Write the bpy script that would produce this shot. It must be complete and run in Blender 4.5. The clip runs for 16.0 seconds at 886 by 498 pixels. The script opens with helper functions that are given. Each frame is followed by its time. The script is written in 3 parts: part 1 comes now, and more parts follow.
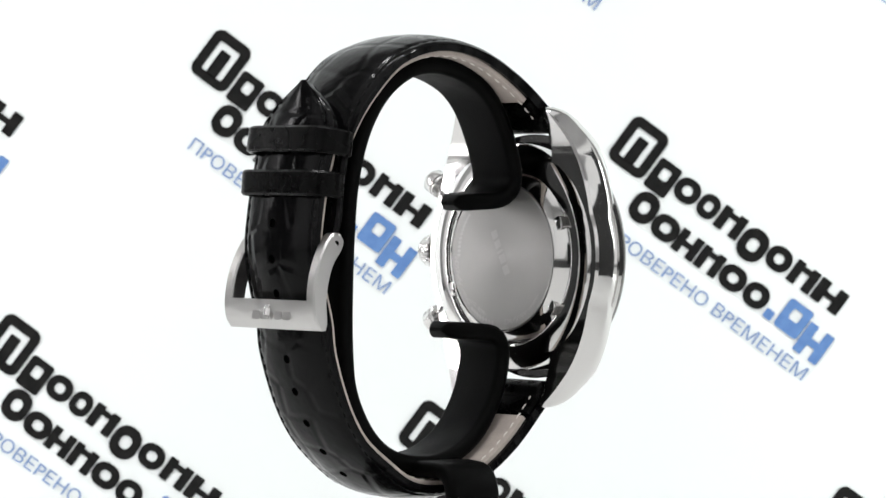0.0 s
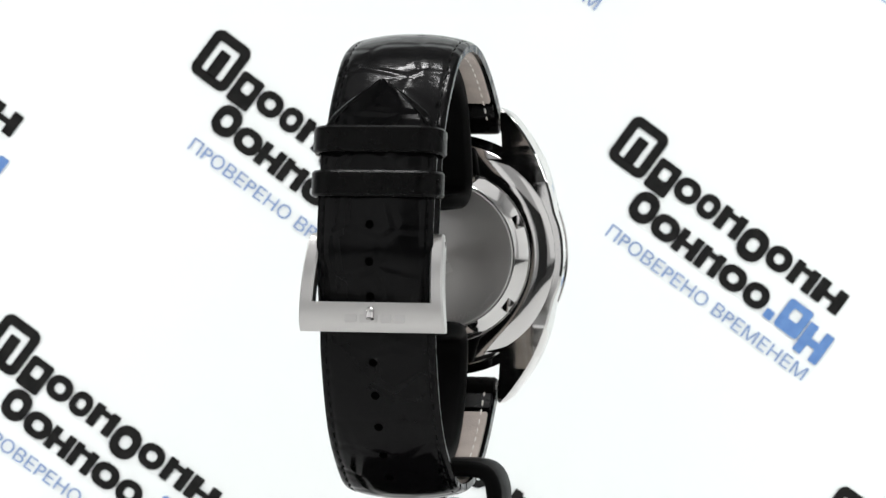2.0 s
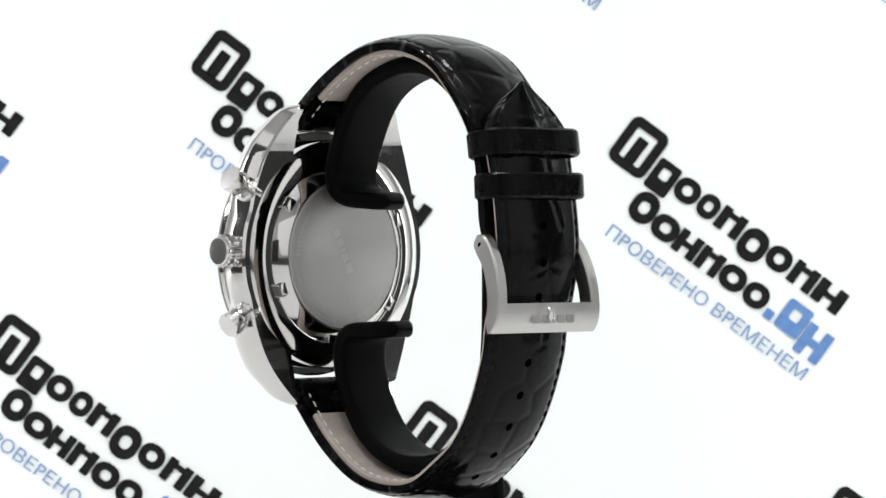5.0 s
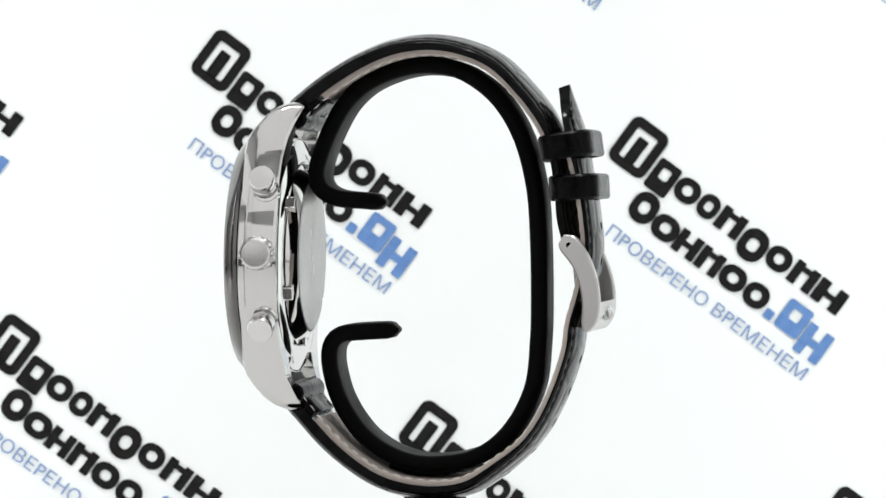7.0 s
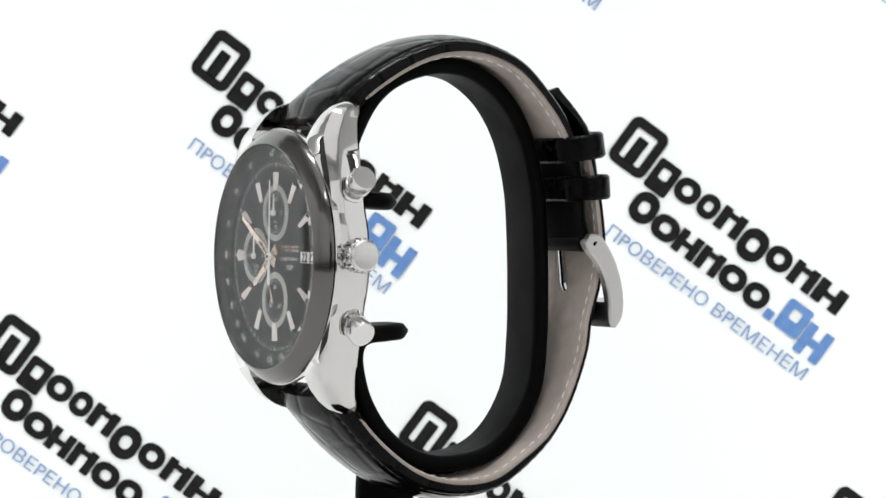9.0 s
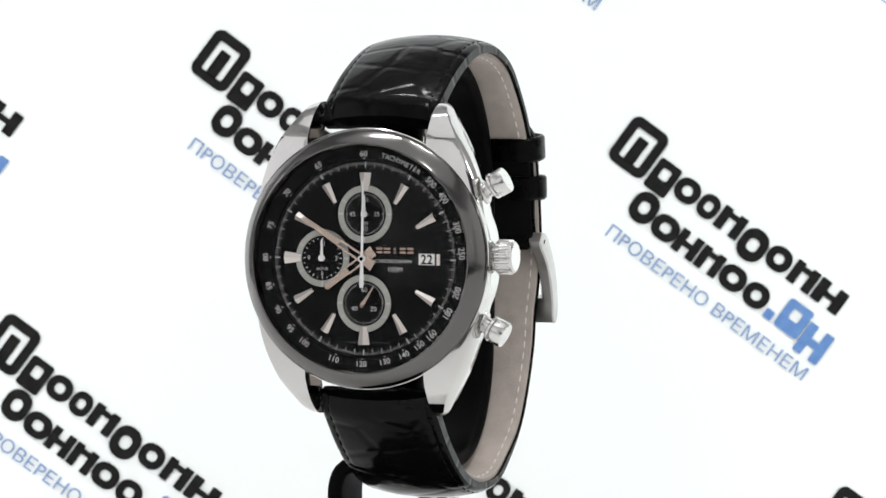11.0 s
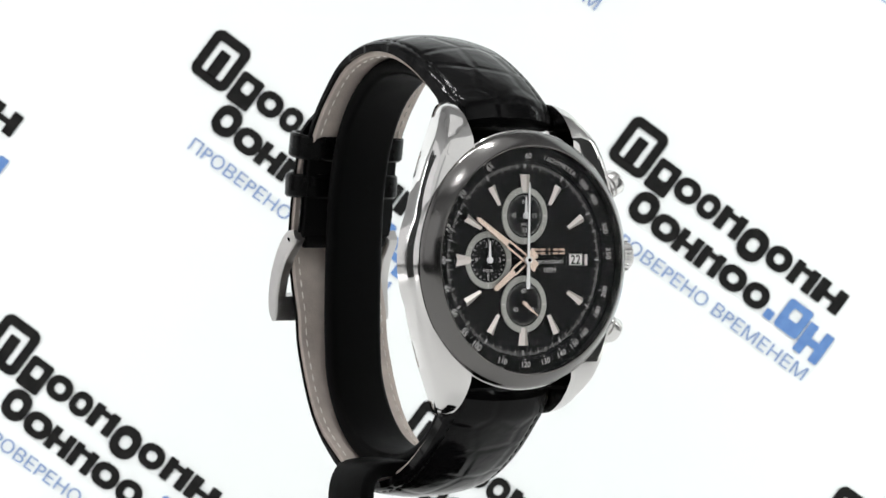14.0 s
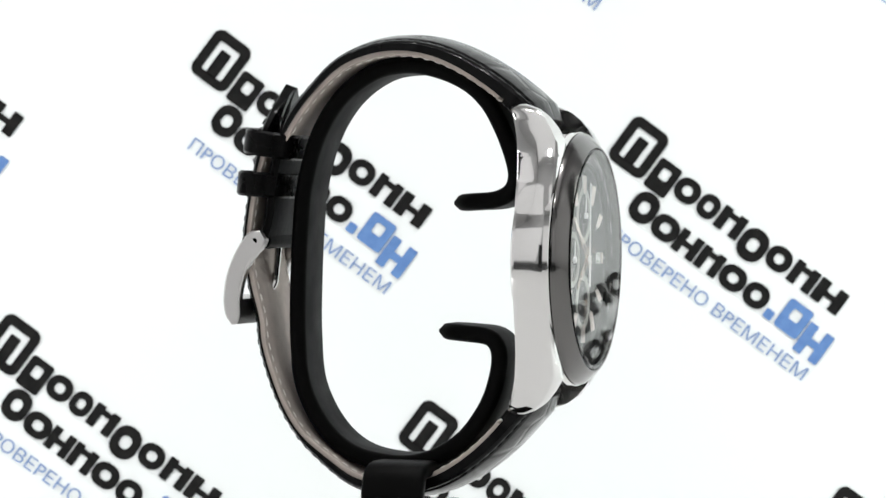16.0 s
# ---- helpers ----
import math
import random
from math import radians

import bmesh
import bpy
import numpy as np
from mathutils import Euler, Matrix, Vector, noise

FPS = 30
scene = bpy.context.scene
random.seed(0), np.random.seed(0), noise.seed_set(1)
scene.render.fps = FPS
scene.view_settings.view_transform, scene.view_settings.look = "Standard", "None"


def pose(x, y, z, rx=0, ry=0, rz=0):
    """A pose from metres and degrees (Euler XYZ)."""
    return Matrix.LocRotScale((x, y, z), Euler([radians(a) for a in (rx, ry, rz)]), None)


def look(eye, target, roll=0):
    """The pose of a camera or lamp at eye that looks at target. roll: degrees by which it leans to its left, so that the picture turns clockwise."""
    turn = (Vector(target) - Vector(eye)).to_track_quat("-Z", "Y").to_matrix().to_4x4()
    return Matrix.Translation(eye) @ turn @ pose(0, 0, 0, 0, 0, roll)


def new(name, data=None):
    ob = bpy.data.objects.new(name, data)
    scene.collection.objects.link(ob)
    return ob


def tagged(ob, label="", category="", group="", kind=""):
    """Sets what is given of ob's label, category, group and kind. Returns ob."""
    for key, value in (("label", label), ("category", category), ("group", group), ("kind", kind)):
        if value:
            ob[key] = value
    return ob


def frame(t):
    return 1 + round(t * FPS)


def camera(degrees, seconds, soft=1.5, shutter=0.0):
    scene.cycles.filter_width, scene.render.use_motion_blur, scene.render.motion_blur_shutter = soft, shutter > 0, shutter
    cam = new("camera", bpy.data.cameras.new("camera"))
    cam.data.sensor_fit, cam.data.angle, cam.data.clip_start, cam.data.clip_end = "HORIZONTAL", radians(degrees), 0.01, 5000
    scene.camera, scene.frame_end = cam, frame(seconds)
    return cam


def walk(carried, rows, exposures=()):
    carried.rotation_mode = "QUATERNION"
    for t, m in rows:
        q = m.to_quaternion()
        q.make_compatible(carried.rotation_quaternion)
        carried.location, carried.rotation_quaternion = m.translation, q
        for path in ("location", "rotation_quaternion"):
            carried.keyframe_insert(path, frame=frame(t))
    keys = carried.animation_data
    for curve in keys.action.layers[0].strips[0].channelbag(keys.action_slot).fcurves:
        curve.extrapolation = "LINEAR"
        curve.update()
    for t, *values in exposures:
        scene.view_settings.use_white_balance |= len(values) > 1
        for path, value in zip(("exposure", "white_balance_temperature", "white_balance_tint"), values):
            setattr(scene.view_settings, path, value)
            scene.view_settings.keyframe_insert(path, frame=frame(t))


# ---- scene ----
# units below: millimetres in the builders, metres in the scene
MM = 0.001
HEIGHT = 0.075          # height of the dial's centre over the table

# camera: stands still, 0.635 m from the turning axis
cam = camera(14.04, 16.0, soft=1.5)
EYE = (0.0, -0.635, HEIGHT + 0.01035)
AIM = (0.0037, 0.0, HEIGHT + 0.01035 - 0.635 * 0.0141)
cam.data.dof.use_dof = True
cam.data.dof.focus_distance = 0.605
cam.data.dof.aperture_fstop = 125
walk(cam, [(0, look(EYE, AIM, 0.59)), (16, look(EYE, AIM, 0.59))], exposures=[(0, -0.32), (6.6, -0.32), (7.3, -0.38), (7.7, -0.38), (8.4, -0.32), (16, -0.32)])

# ---------------------------------------------------------------- light
world = bpy.data.worlds.new("studio_air")
world.use_nodes = True
world.node_tree.nodes["Background"].inputs[0].default_value = (1, 1, 1, 1)
world.node_tree.nodes["Background"].inputs[1].default_value = 0.05
scene.world = world


def area(name, eye, target, w, h, watts, colour=(1, 1, 1)):
    lamp = bpy.data.lights.new(name, "AREA")
    lamp.shape, lamp.size, lamp.size_y, lamp.energy, lamp.color = "RECTANGLE", w, h, watts, colour
    ob = new(name, lamp)
    ob.matrix_world = look(eye, target)
    return ob


# unseen area lamps added in place of brightly lit tent walls and top
area("side_fill_left", (-0.84, -0.25, 0.42), (0, -0.25, 0.42), 1.1, 0.8, 1.7, (1.0, 0.985, 1.0))
area("side_fill_right", (0.84, -0.25, 0.42), (0, -0.25, 0.42), 1.1, 0.8, 1.7, (0.985, 1.0, 0.985))
area("front_fill_left", (-0.54, -1.1, 0.38), (0, 0, 0.1), 0.85, 0.7, 1.25)
area("front_fill_right", (0.54, -1.1, 0.38), (0, 0, 0.1), 0.85, 0.7, 1.25)
area("overhead_fill", (0, -0.4, 1.2), (0, -0.4, 0), 1.4, 1.2, 3.4)
area("led_strip_left", (-0.1, 0.0, 0.7), (-0.02, 0, 0.08), 0.025, 0.16, 1.4)
area("led_strip_right", (0.12, -0.04, 0.7), (0.02, 0, 0.08), 0.025, 0.16, 1.4)
# unseen spot added for extra glints on steel and leather
area("glint_spot", (0.05, -0.45, 0.66), (0, 0, 0.08), 0.06, 0.06, 0.5)
# unseen lamps added beside the backdrop to turn its paper white
area("backdrop_fill_left", (-0.42, 0.06, 0.16), (0.02, 0.25, 0.07), 0.06, 0.3, 0.97, (1.0, 0.985, 1.0))
area("backdrop_fill_right", (0.42, 0.06, 0.16), (-0.02, 0.25, 0.07), 0.06, 0.3, 0.97, (0.95, 1.0, 0.985))


# ---------------------------------------------------------------- materials
def material(name, colour, rough=0.5, metal=0.0, **more):
    m = bpy.data.materials.new(name)
    m.use_nodes = True
    b = m.node_tree.nodes["Principled BSDF"]
    b.inputs["Base Color"].default_value = (*colour, 1)
    b.inputs["Roughness"].default_value = rough
    b.inputs["Metallic"].default_value = metal
    for key, value in more.items():
        b.inputs[key.replace("_", " ")].default_value = value
    return m


def node(m, kind, **ins):
    n = m.node_tree.nodes.new(kind)
    for key, value in ins.items():
        n.inputs[key.replace("_", " ")].default_value = value
    return n


def wire(m, a, out, b, inp):
    m.node_tree.links.new(a.outputs[out], b.inputs[inp])


def shader(m):
    return m.node_tree.nodes["Principled BSDF"]


def vary(m, scale, lo, hi, target="Roughness", detail=4.0, kind="Object"):
    """Uneven gloss or tone from noise at a real size (scale in cells a metre)."""
    tc = node(m, "ShaderNodeTexCoord")
    nz = node(m, "ShaderNodeTexNoise", Scale=scale, Detail=detail)
    mr = node(m, "ShaderNodeMapRange")
    mr.inputs["From Min"].default_value, mr.inputs["From Max"].default_value = 0.3, 0.7
    mr.inputs["To Min"].default_value, mr.inputs["To Max"].default_value = lo, hi
    wire(m, tc, kind, nz, "Vector")
    wire(m, nz, "Fac", mr, "Value")
    wire(m, mr, "Result", shader(m), target)
    return nz


def bump(m, scale, strength, distance, detail=3.0, kind="Object"):
    tc = node(m, "ShaderNodeTexCoord")
    nz = node(m, "ShaderNodeTexNoise", Scale=scale, Detail=detail)
    bp = node(m, "ShaderNodeBump", Strength=strength, Distance=distance)
    wire(m, tc, kind, nz, "Vector")
    wire(m, nz, "Fac", bp, "Height")
    wire(m, bp, "Normal", shader(m), "Normal")
    return bp


def tint(m, scale, a, b, detail=4.0, kind="Object"):
    tc = node(m, "ShaderNodeTexCoord")
    nz = node(m, "ShaderNodeTexNoise", Scale=scale, Detail=detail)
    cr = node(m, "ShaderNodeValToRGB")
    cr.color_ramp.elements[0].position, cr.color_ramp.elements[1].position = 0.35, 0.65
    cr.color_ramp.elements[0].color, cr.color_ramp.elements[1].color = (*a, 1), (*b, 1)
    wire(m, tc, kind, nz, "Vector")
    wire(m, nz, "Fac", cr, "Fac")
    wire(m, cr, "Color", shader(m), "Base Color")
    return cr


STEEL = material("polished_steel", (0.64, 0.63, 0.62), 0.05, 1.0)
vary(STEEL, 260, 0.035, 0.085)
SATIN = material("satin_steel", (0.56, 0.55, 0.54), 0.33, 1.0)
vary(SATIN, 500, 0.3, 0.4)
bump(SATIN, 2500, 0.06, 0.0002)
GUN = material("gunmetal_plating", (0.15, 0.145, 0.142), 0.12, 1.0)
vary(GUN, 180, 0.08, 0.2)
BRUSHED = material("sunburst_brushed_steel", (0.48, 0.47, 0.46), 0.38, 1.0, Anisotropic=0.6)
_t = node(BRUSHED, "ShaderNodeTangent")
_t.direction_type, _t.axis = "RADIAL", "Y"
wire(BRUSHED, _t, "Tangent", shader(BRUSHED), "Tangent")
vary(BRUSHED, 900, 0.34, 0.42)
ENGRAVED = material("engraved_steel", (0.56, 0.55, 0.54), 0.3, 1.0)
DIAL = material("black_dial_lacquer", (0.0035, 0.0035, 0.0035), 0.45, 0.0)
DIAL.node_tree.nodes["Principled BSDF"].inputs["Specular IOR Level"].default_value = 0.08
vary(DIAL, 700, 0.4, 0.55)
WHITE_INK = material("white_dial_print", (0.62, 0.61, 0.60), 0.6)
GREY_INK = material("rose_metal_print", (0.52, 0.38, 0.31), 0.22, 1.0)
DIM_INK = material("dim_grey_print", (0.05, 0.05, 0.05), 0.6)
SILVER_RING = material("circular_brushed_silver", (0.40, 0.40, 0.37), 0.45, 0.55)
vary(SILVER_RING, 1500, 0.38, 0.55)
ROSE = material("rose_silver_index", (0.80, 0.74, 0.70), 0.36, 0.8)
GOLD = material("pale_rose_gold_hand", (0.72, 0.58, 0.49), 0.2, 1.0)
HAND_WHITE = material("white_hand_lacquer", (0.86, 0.86, 0.85), 0.4)
DATE_WHITE = material("white_date_disc", (0.8, 0.8, 0.78), 0.6)
GLASS = material("coated_mineral_crystal", (1, 1, 1), 0.0, 0.0, IOR=1.14)
GLASS.node_tree.nodes["Principled BSDF"].inputs["Transmission Weight"].default_value = 1.0
# black for date print and pins, and for shade inside the strap holes
DEAD_BLACK = material("dead_black", (0.001, 0.001, 0.001), 0.9, Specular_IOR_Level=0.0)
RUBBER = material("matt_black_plastic", (0.0015, 0.0015, 0.0015), 0.4, Specular_IOR_Level=0.05)
vary(RUBBER, 120, 0.42, 0.6)
bump(RUBBER, 1800, 0.12, 0.0002)
THREAD_DARK = material("black_thread", (0.003, 0.003, 0.003), 0.7, Specular_IOR_Level=0.1)
THREAD_PALE = material("pale_thread", (0.8, 0.77, 0.72), 0.8)
LINING = material("beige_lining_leather", (0.50, 0.43, 0.38), 0.75)
tint(LINING, 300, (0.46, 0.40, 0.36), (0.55, 0.48, 0.43))
bump(LINING, 2600, 0.25, 0.0003)


def leather(name, cell, gloss):
    """Black patent leather embossed with reptile scales: cells laid out along the strap, softly cushioned."""
    m = material(name, (0.003, 0.003, 0.0032), gloss, Specular_IOR_Level=0.11)
    uv = node(m, "ShaderNodeTexCoord")
    mp = node(m, "ShaderNodeMapping")
    mp.inputs["Scale"].default_value = (1 / cell[0], 1 / cell[1], 1)
    vo = node(m, "ShaderNodeTexVoronoi", Scale=1.0, Randomness=0.55)
    vo.feature, vo.voronoi_dimensions = "DISTANCE_TO_EDGE", "2D"
    mr = node(m, "ShaderNodeMapRange")
    mr.inputs["From Min"].default_value, mr.inputs["From Max"].default_value = 0.0, 0.16
    mr.interpolation_type = "SMOOTHSTEP"
    bp = node(m, "ShaderNodeBump", Strength=0.2, Distance=0.0004)
    swell = node(m, "ShaderNodeTexNoise", Scale=170.0, Detail=2.0)
    b1 = node(m, "ShaderNodeBump", Strength=0.2, Distance=0.001)
    fine = node(m, "ShaderNodeTexNoise", Scale=1100.0, Detail=3.0)
    b2 = node(m, "ShaderNodeBump", Strength=0.07, Distance=0.0003)
    wire(m, uv, "UV", mp, "Vector")
    wire(m, mp, "Vector", vo, "Vector")
    wire(m, vo, "Distance", mr, "Value")
    wire(m, mr, "Result", bp, "Height")
    wire(m, uv, "Object", swell, "Vector")
    wire(m, swell, "Fac", b1, "Height")
    wire(m, bp, "Normal", b1, "Normal")
    wire(m, uv, "Object", fine, "Vector")
    wire(m, fine, "Fac", b2, "Height")
    wire(m, b1, "Normal", b2, "Normal")
    wire(m, b2, "Normal", shader(m), "Normal")
    vary(m, 220, gloss - 0.04, gloss + 0.1)
    return m


CROC = leather("black_embossed_leather", (8.0, 6.5), 0.11)
PLAIN_LEATHER = material("black_smooth_leather", (0.002, 0.002, 0.002), 0.2, Specular_IOR_Level=0.08)
vary(PLAIN_LEATHER, 300, 0.2, 0.34)
bump(PLAIN_LEATHER, 900, 0.12, 0.0003)
MATT_LEATHER = material("matt_black_leather", (0.003, 0.003, 0.003), 0.6, Specular_IOR_Level=0.08)
bump(MATT_LEATHER, 900, 0.2, 0.0003)
SOFT_STEEL = material("turned_steel", (0.70, 0.69, 0.68), 0.22, 1.0)
vary(SOFT_STEEL, 400, 0.18, 0.27)
PAPER = material("white_backdrop_paper", (0.86, 0.87, 0.86), 0.7)
tint(PAPER, 9, (0.832, 0.862, 0.857), (0.852, 0.882, 0.877))
bump(PAPER, 300, 0.05, 0.0003)
INK = material("black_print_ink", (0.009, 0.009, 0.0095), 0.6, Specular_IOR_Level=0.12)
tint(INK, 500, (0.007, 0.007, 0.007), (0.013, 0.0125, 0.012))
BLUE_INK = material("blue_print_ink", (0.10, 0.22, 0.50), 0.6)
tint(BLUE_INK, 400, (0.09, 0.20, 0.47), (0.12, 0.25, 0.53))
PALE_INK = material("pale_blue_print_ink", (0.2, 0.3, 0.53), 0.6)
tint(PALE_INK, 400, (0.18, 0.28, 0.5), (0.23, 0.33, 0.56))
TENT = material("white_tent_fabric", (0.8, 0.8, 0.8), 0.9)
tint(TENT, 30, (0.77, 0.77, 0.77), (0.83, 0.83, 0.83))
TABLE = material("white_laminate", (0.8, 0.8, 0.79), 0.5)
vary(TABLE, 40, 0.4, 0.6)
DARK_ROOM = material("black_card", (0.03, 0.03, 0.03), 0.9)


# ---------------------------------------------------------------- mesh helpers
CASE_Y = 1.0             # the case group is drawn 1 mm too far forward and set back by this
shift_y = [0.0]


def part(name, bm, mat, parent, label="", smooth=True, sharp=32):
    """One mesh object from a bmesh in millimetres, under a thing or a part."""
    bmesh.ops.remove_doubles(bm, verts=bm.verts, dist=1e-5)
    bmesh.ops.recalc_face_normals(bm, faces=bm.faces)
    if smooth:
        for f in bm.faces:
            f.smooth = True
        limit = radians(sharp)
        for e in bm.edges:
            if len(e.link_faces) == 2 and e.calc_face_angle(0) > limit:
                e.smooth = False
    bmesh.ops.translate(bm, vec=(0, shift_y[0], 0), verts=bm.verts)
    bmesh.ops.scale(bm, vec=(MM, MM, MM), verts=bm.verts)
    me = bpy.data.meshes.new(name)
    bm.to_mesh(me)
    bm.free()
    me.materials.append(mat)
    ob = new(name, me)
    ob.parent = parent
    if label:
        tagged(ob, label)
    return ob


def lathe(profile, segs=128, close=True):
    """Turn a profile of (radius, y) about the y axis."""
    bm = bmesh.new()
    rings = []
    for r, y in profile:
        if r < 1e-6:
            rings.append([bm.verts.new((0, y, 0))])
        else:
            rings.append([bm.verts.new((r * math.cos(2 * math.pi * k / segs), y, r * math.sin(2 * math.pi * k / segs))) for k in range(segs)])
    pairs = list(zip(rings, rings[1:]))
    if close and len(rings[0]) > 1 and len(rings[-1]) > 1:
        pairs.append((rings[-1], rings[0]))
    for a, b in pairs:
        for k in range(segs):
            n = (k + 1) % segs
            if len(a) == 1:
                bm.faces.new((a[0], b[k], b[n]))
            elif len(b) == 1:
                bm.faces.new((a[k], a[n], b[0]))
            else:
                bm.faces.new((a[k], a[n], b[n], b[k]))
    return bm


def loft(rings, caps=True):
    """Skin between closed rings of equal length."""
    bm = bmesh.new()
    vs = [[bm.verts.new(p) for p in ring] for ring in rings]
    n = len(vs[0])
    for a, b in zip(vs, vs[1:]):
        for k in range(n):
            bm.faces.new((a[k], a[(k + 1) % n], b[(k + 1) % n], b[k]))
    if caps:
        bm.faces.new(vs[0])
        bm.faces.new(vs[-1][::-1])
    return bm


def merge(*bms):
    out = bmesh.new()
    for b in bms:
        me = bpy.data.meshes.new("tmp")
        b.to_mesh(me)
        b.free()
        out.from_mesh(me)
        bpy.data.meshes.remove(me)
    return out


def box(x0, x1, y0, y1, z0, z1, bevel=0.0):
    bm = bmesh.new()
    bmesh.ops.create_cube(bm, size=1)
    bmesh.ops.scale(bm, vec=(x1 - x0, y1 - y0, z1 - z0), verts=bm.verts)
    bmesh.ops.translate(bm, vec=((x0 + x1) / 2, (y0 + y1) / 2, (z0 + z1) / 2), verts=bm.verts)
    if bevel:
        bmesh.ops.bevel(bm, geom=list(bm.edges), offset=bevel, segments=2, affect="EDGES", profile=0.6)
    return bm


def turned(bm, m):
    bmesh.ops.transform(bm, matrix=m, verts=bm.verts)
    return bm


def prism(poly, y0, y1, bevel=0.0):
    """A flat shape in the x-z plane with a thickness along y."""
    bm = bmesh.new()
    a = [bm.verts.new((x, y0, z)) for x, z in poly]
    b = [bm.verts.new((x, y1, z)) for x, z in poly]
    n = len(poly)
    bm.faces.new(a)
    bm.faces.new(b[::-1])
    for k in range(n):
        bm.faces.new((a[k], b[k], b[(k + 1) % n], a[(k + 1) % n]))
    if bevel:
        bmesh.ops.recalc_face_normals(bm, faces=bm.faces)
        bmesh.ops.bevel(bm, geom=list(bm.edges), offset=bevel, segments=2, affect="EDGES", profile=0.6)
    return bm


def smooth_path(pts, step):
    """Catmull-Rom through the points, evenly resampled."""
    p = [np.array(q, float) for q in pts]
    p = [2 * p[0] - p[1]] + p + [2 * p[-1] - p[-2]]
    fine = []
    for a, b, c, d in zip(p, p[1:], p[2:], p[3:]):
        for t in np.linspace(0, 1, 24, endpoint=False):
            fine.append(0.5 * (2 * b + (c - a) * t + (2 * a - 5 * b + 4 * c - d) * t * t + (3 * b - a - 3 * c + d) * t ** 3))
    fine.append(p[-2])
    fine = np.array(fine)
    s = np.r_[0, np.cumsum(np.linalg.norm(np.diff(fine, axis=0), axis=1))]
    n = max(2, int(round(s[-1] / step)))
    want = np.linspace(0, s[-1], n + 1)
    out = np.stack([np.interp(want, s, fine[:, k]) for k in range(fine.shape[1])], 1)
    return out, want


def frames_of(path, flip=1):
    """Unit normals of a path in the y-z plane."""
    t = np.gradient(path, axis=0)
    t /= np.linalg.norm(t, axis=1)[:, None]
    return np.stack([-t[:, 1], t[:, 0]], 1) * flip


def words(body, size, bold=0.0):
    """Letters of the built-in font as a flat bmesh in the x-z plane, centred on the origin."""
    cu = bpy.data.curves.new("lettering", "FONT")
    cu.body, cu.size, cu.align_x, cu.align_y, cu.resolution_u, cu.offset = body, size, "CENTER", "CENTER", 3, bold
    ob = bpy.data.objects.new("lettering", cu)
    me = ob.to_mesh()
    bm = bmesh.new()
    bm.from_mesh(me)
    ob.to_mesh_clear()
    bpy.data.objects.remove(ob)
    bpy.data.curves.remove(cu)
    xs = [v.co.x for v in bm.verts]
    ys = [v.co.y for v in bm.verts]
    mx, my = (min(xs) + max(xs)) / 2, (min(ys) + max(ys)) / 2
    for v in bm.verts:
        v.co = Vector((v.co.x - mx, 0, v.co.y - my))
    return bm


def thing(name, label, category, **more):
    return tagged(new(name), label, category, **more)


def clockwise(deg, r):
    return r * math.sin(radians(deg)), r * math.cos(radians(deg))


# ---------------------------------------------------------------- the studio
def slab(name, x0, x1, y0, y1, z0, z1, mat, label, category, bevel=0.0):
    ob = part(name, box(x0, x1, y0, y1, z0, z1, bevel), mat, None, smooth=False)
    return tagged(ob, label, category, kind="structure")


# unseen black flags, added to keep the backdrop lamps off the watch
slab("lamp_flag_1", -364, -360, -60, 66, 0, 360, DARK_ROOM, "unseen black card that keeps the backdrop lamp off the watch", "flag")
slab("lamp_flag_2", 360, 364, -60, 66, 0, 360, DARK_ROOM, "unseen black card that keeps the backdrop lamp off the watch", "flag")
slab("floor", -900, 900, -1300, 700, -20, -4, DARK_ROOM, "dark floor under the photo table", "floor")
slab("table_top", -800, 800, -420, 330, -4, 0, TABLE, "white laminate table top under the watch stand", "table top")
slab("wall_west", -900, -880, -1300, 700, -4, 1300, TENT, "white fabric side of the photo tent", "tent wall")
slab("wall_east", 880, 900, -1300, 700, -4, 1300, TENT, "white fabric side of the photo tent", "tent wall")
slab("wall_south", -880, 880, -1300, -1280, -4, 1300, TENT, "white fabric front of the photo tent", "tent wall")
slab("wall_north", -880, 880, 680, 700, -4, 1300, TENT, "white fabric back of the photo tent", "tent wall")
slab("ceiling", -900, 900, -1300, 700, 1300, 1320, TENT, "white fabric top of the photo tent", "ceiling")
# unseen black card added behind the lens, so dial and metal reflect dark
slab("dark_reflection_card", -115, 115, -704, -700, -4, 230, DARK_ROOM, "unseen black card behind the lens, for dark reflections", "shield")
backdrop = slab("backdrop", -420, 420, 250, 254, 0, 420, PAPER, "white paper backdrop printed with slanting shop marks", "backdrop")


def rounded(x0, x1, z0, z1, r, seg=5):
    pts = []
    for cx, cz, a in ((x1 - r, z1 - r, 0), (x0 + r, z1 - r, 90), (x0 + r, z0 + r, 180), (x1 - r, z0 + r, 270)):
        for k in range(seg + 1):
            t = radians(a + 90 * k / seg)
            pts.append((cx + r * math.cos(t), cz + r * math.sin(t)))
    return pts


def flat(poly, bm):
    bm.faces.new([bm.verts.new((x, 0, z)) for x, z in poly])


def flat_ring(outer, inner, bm):
    a = [bm.verts.new((x, 0, z)) for x, z in outer]
    b = [bm.verts.new((x, 0, z)) for x, z in inner]
    n = len(a)
    for k in range(n):
        bm.faces.new((a[k], a[(k + 1) % n], b[(k + 1) % n], b[k]))


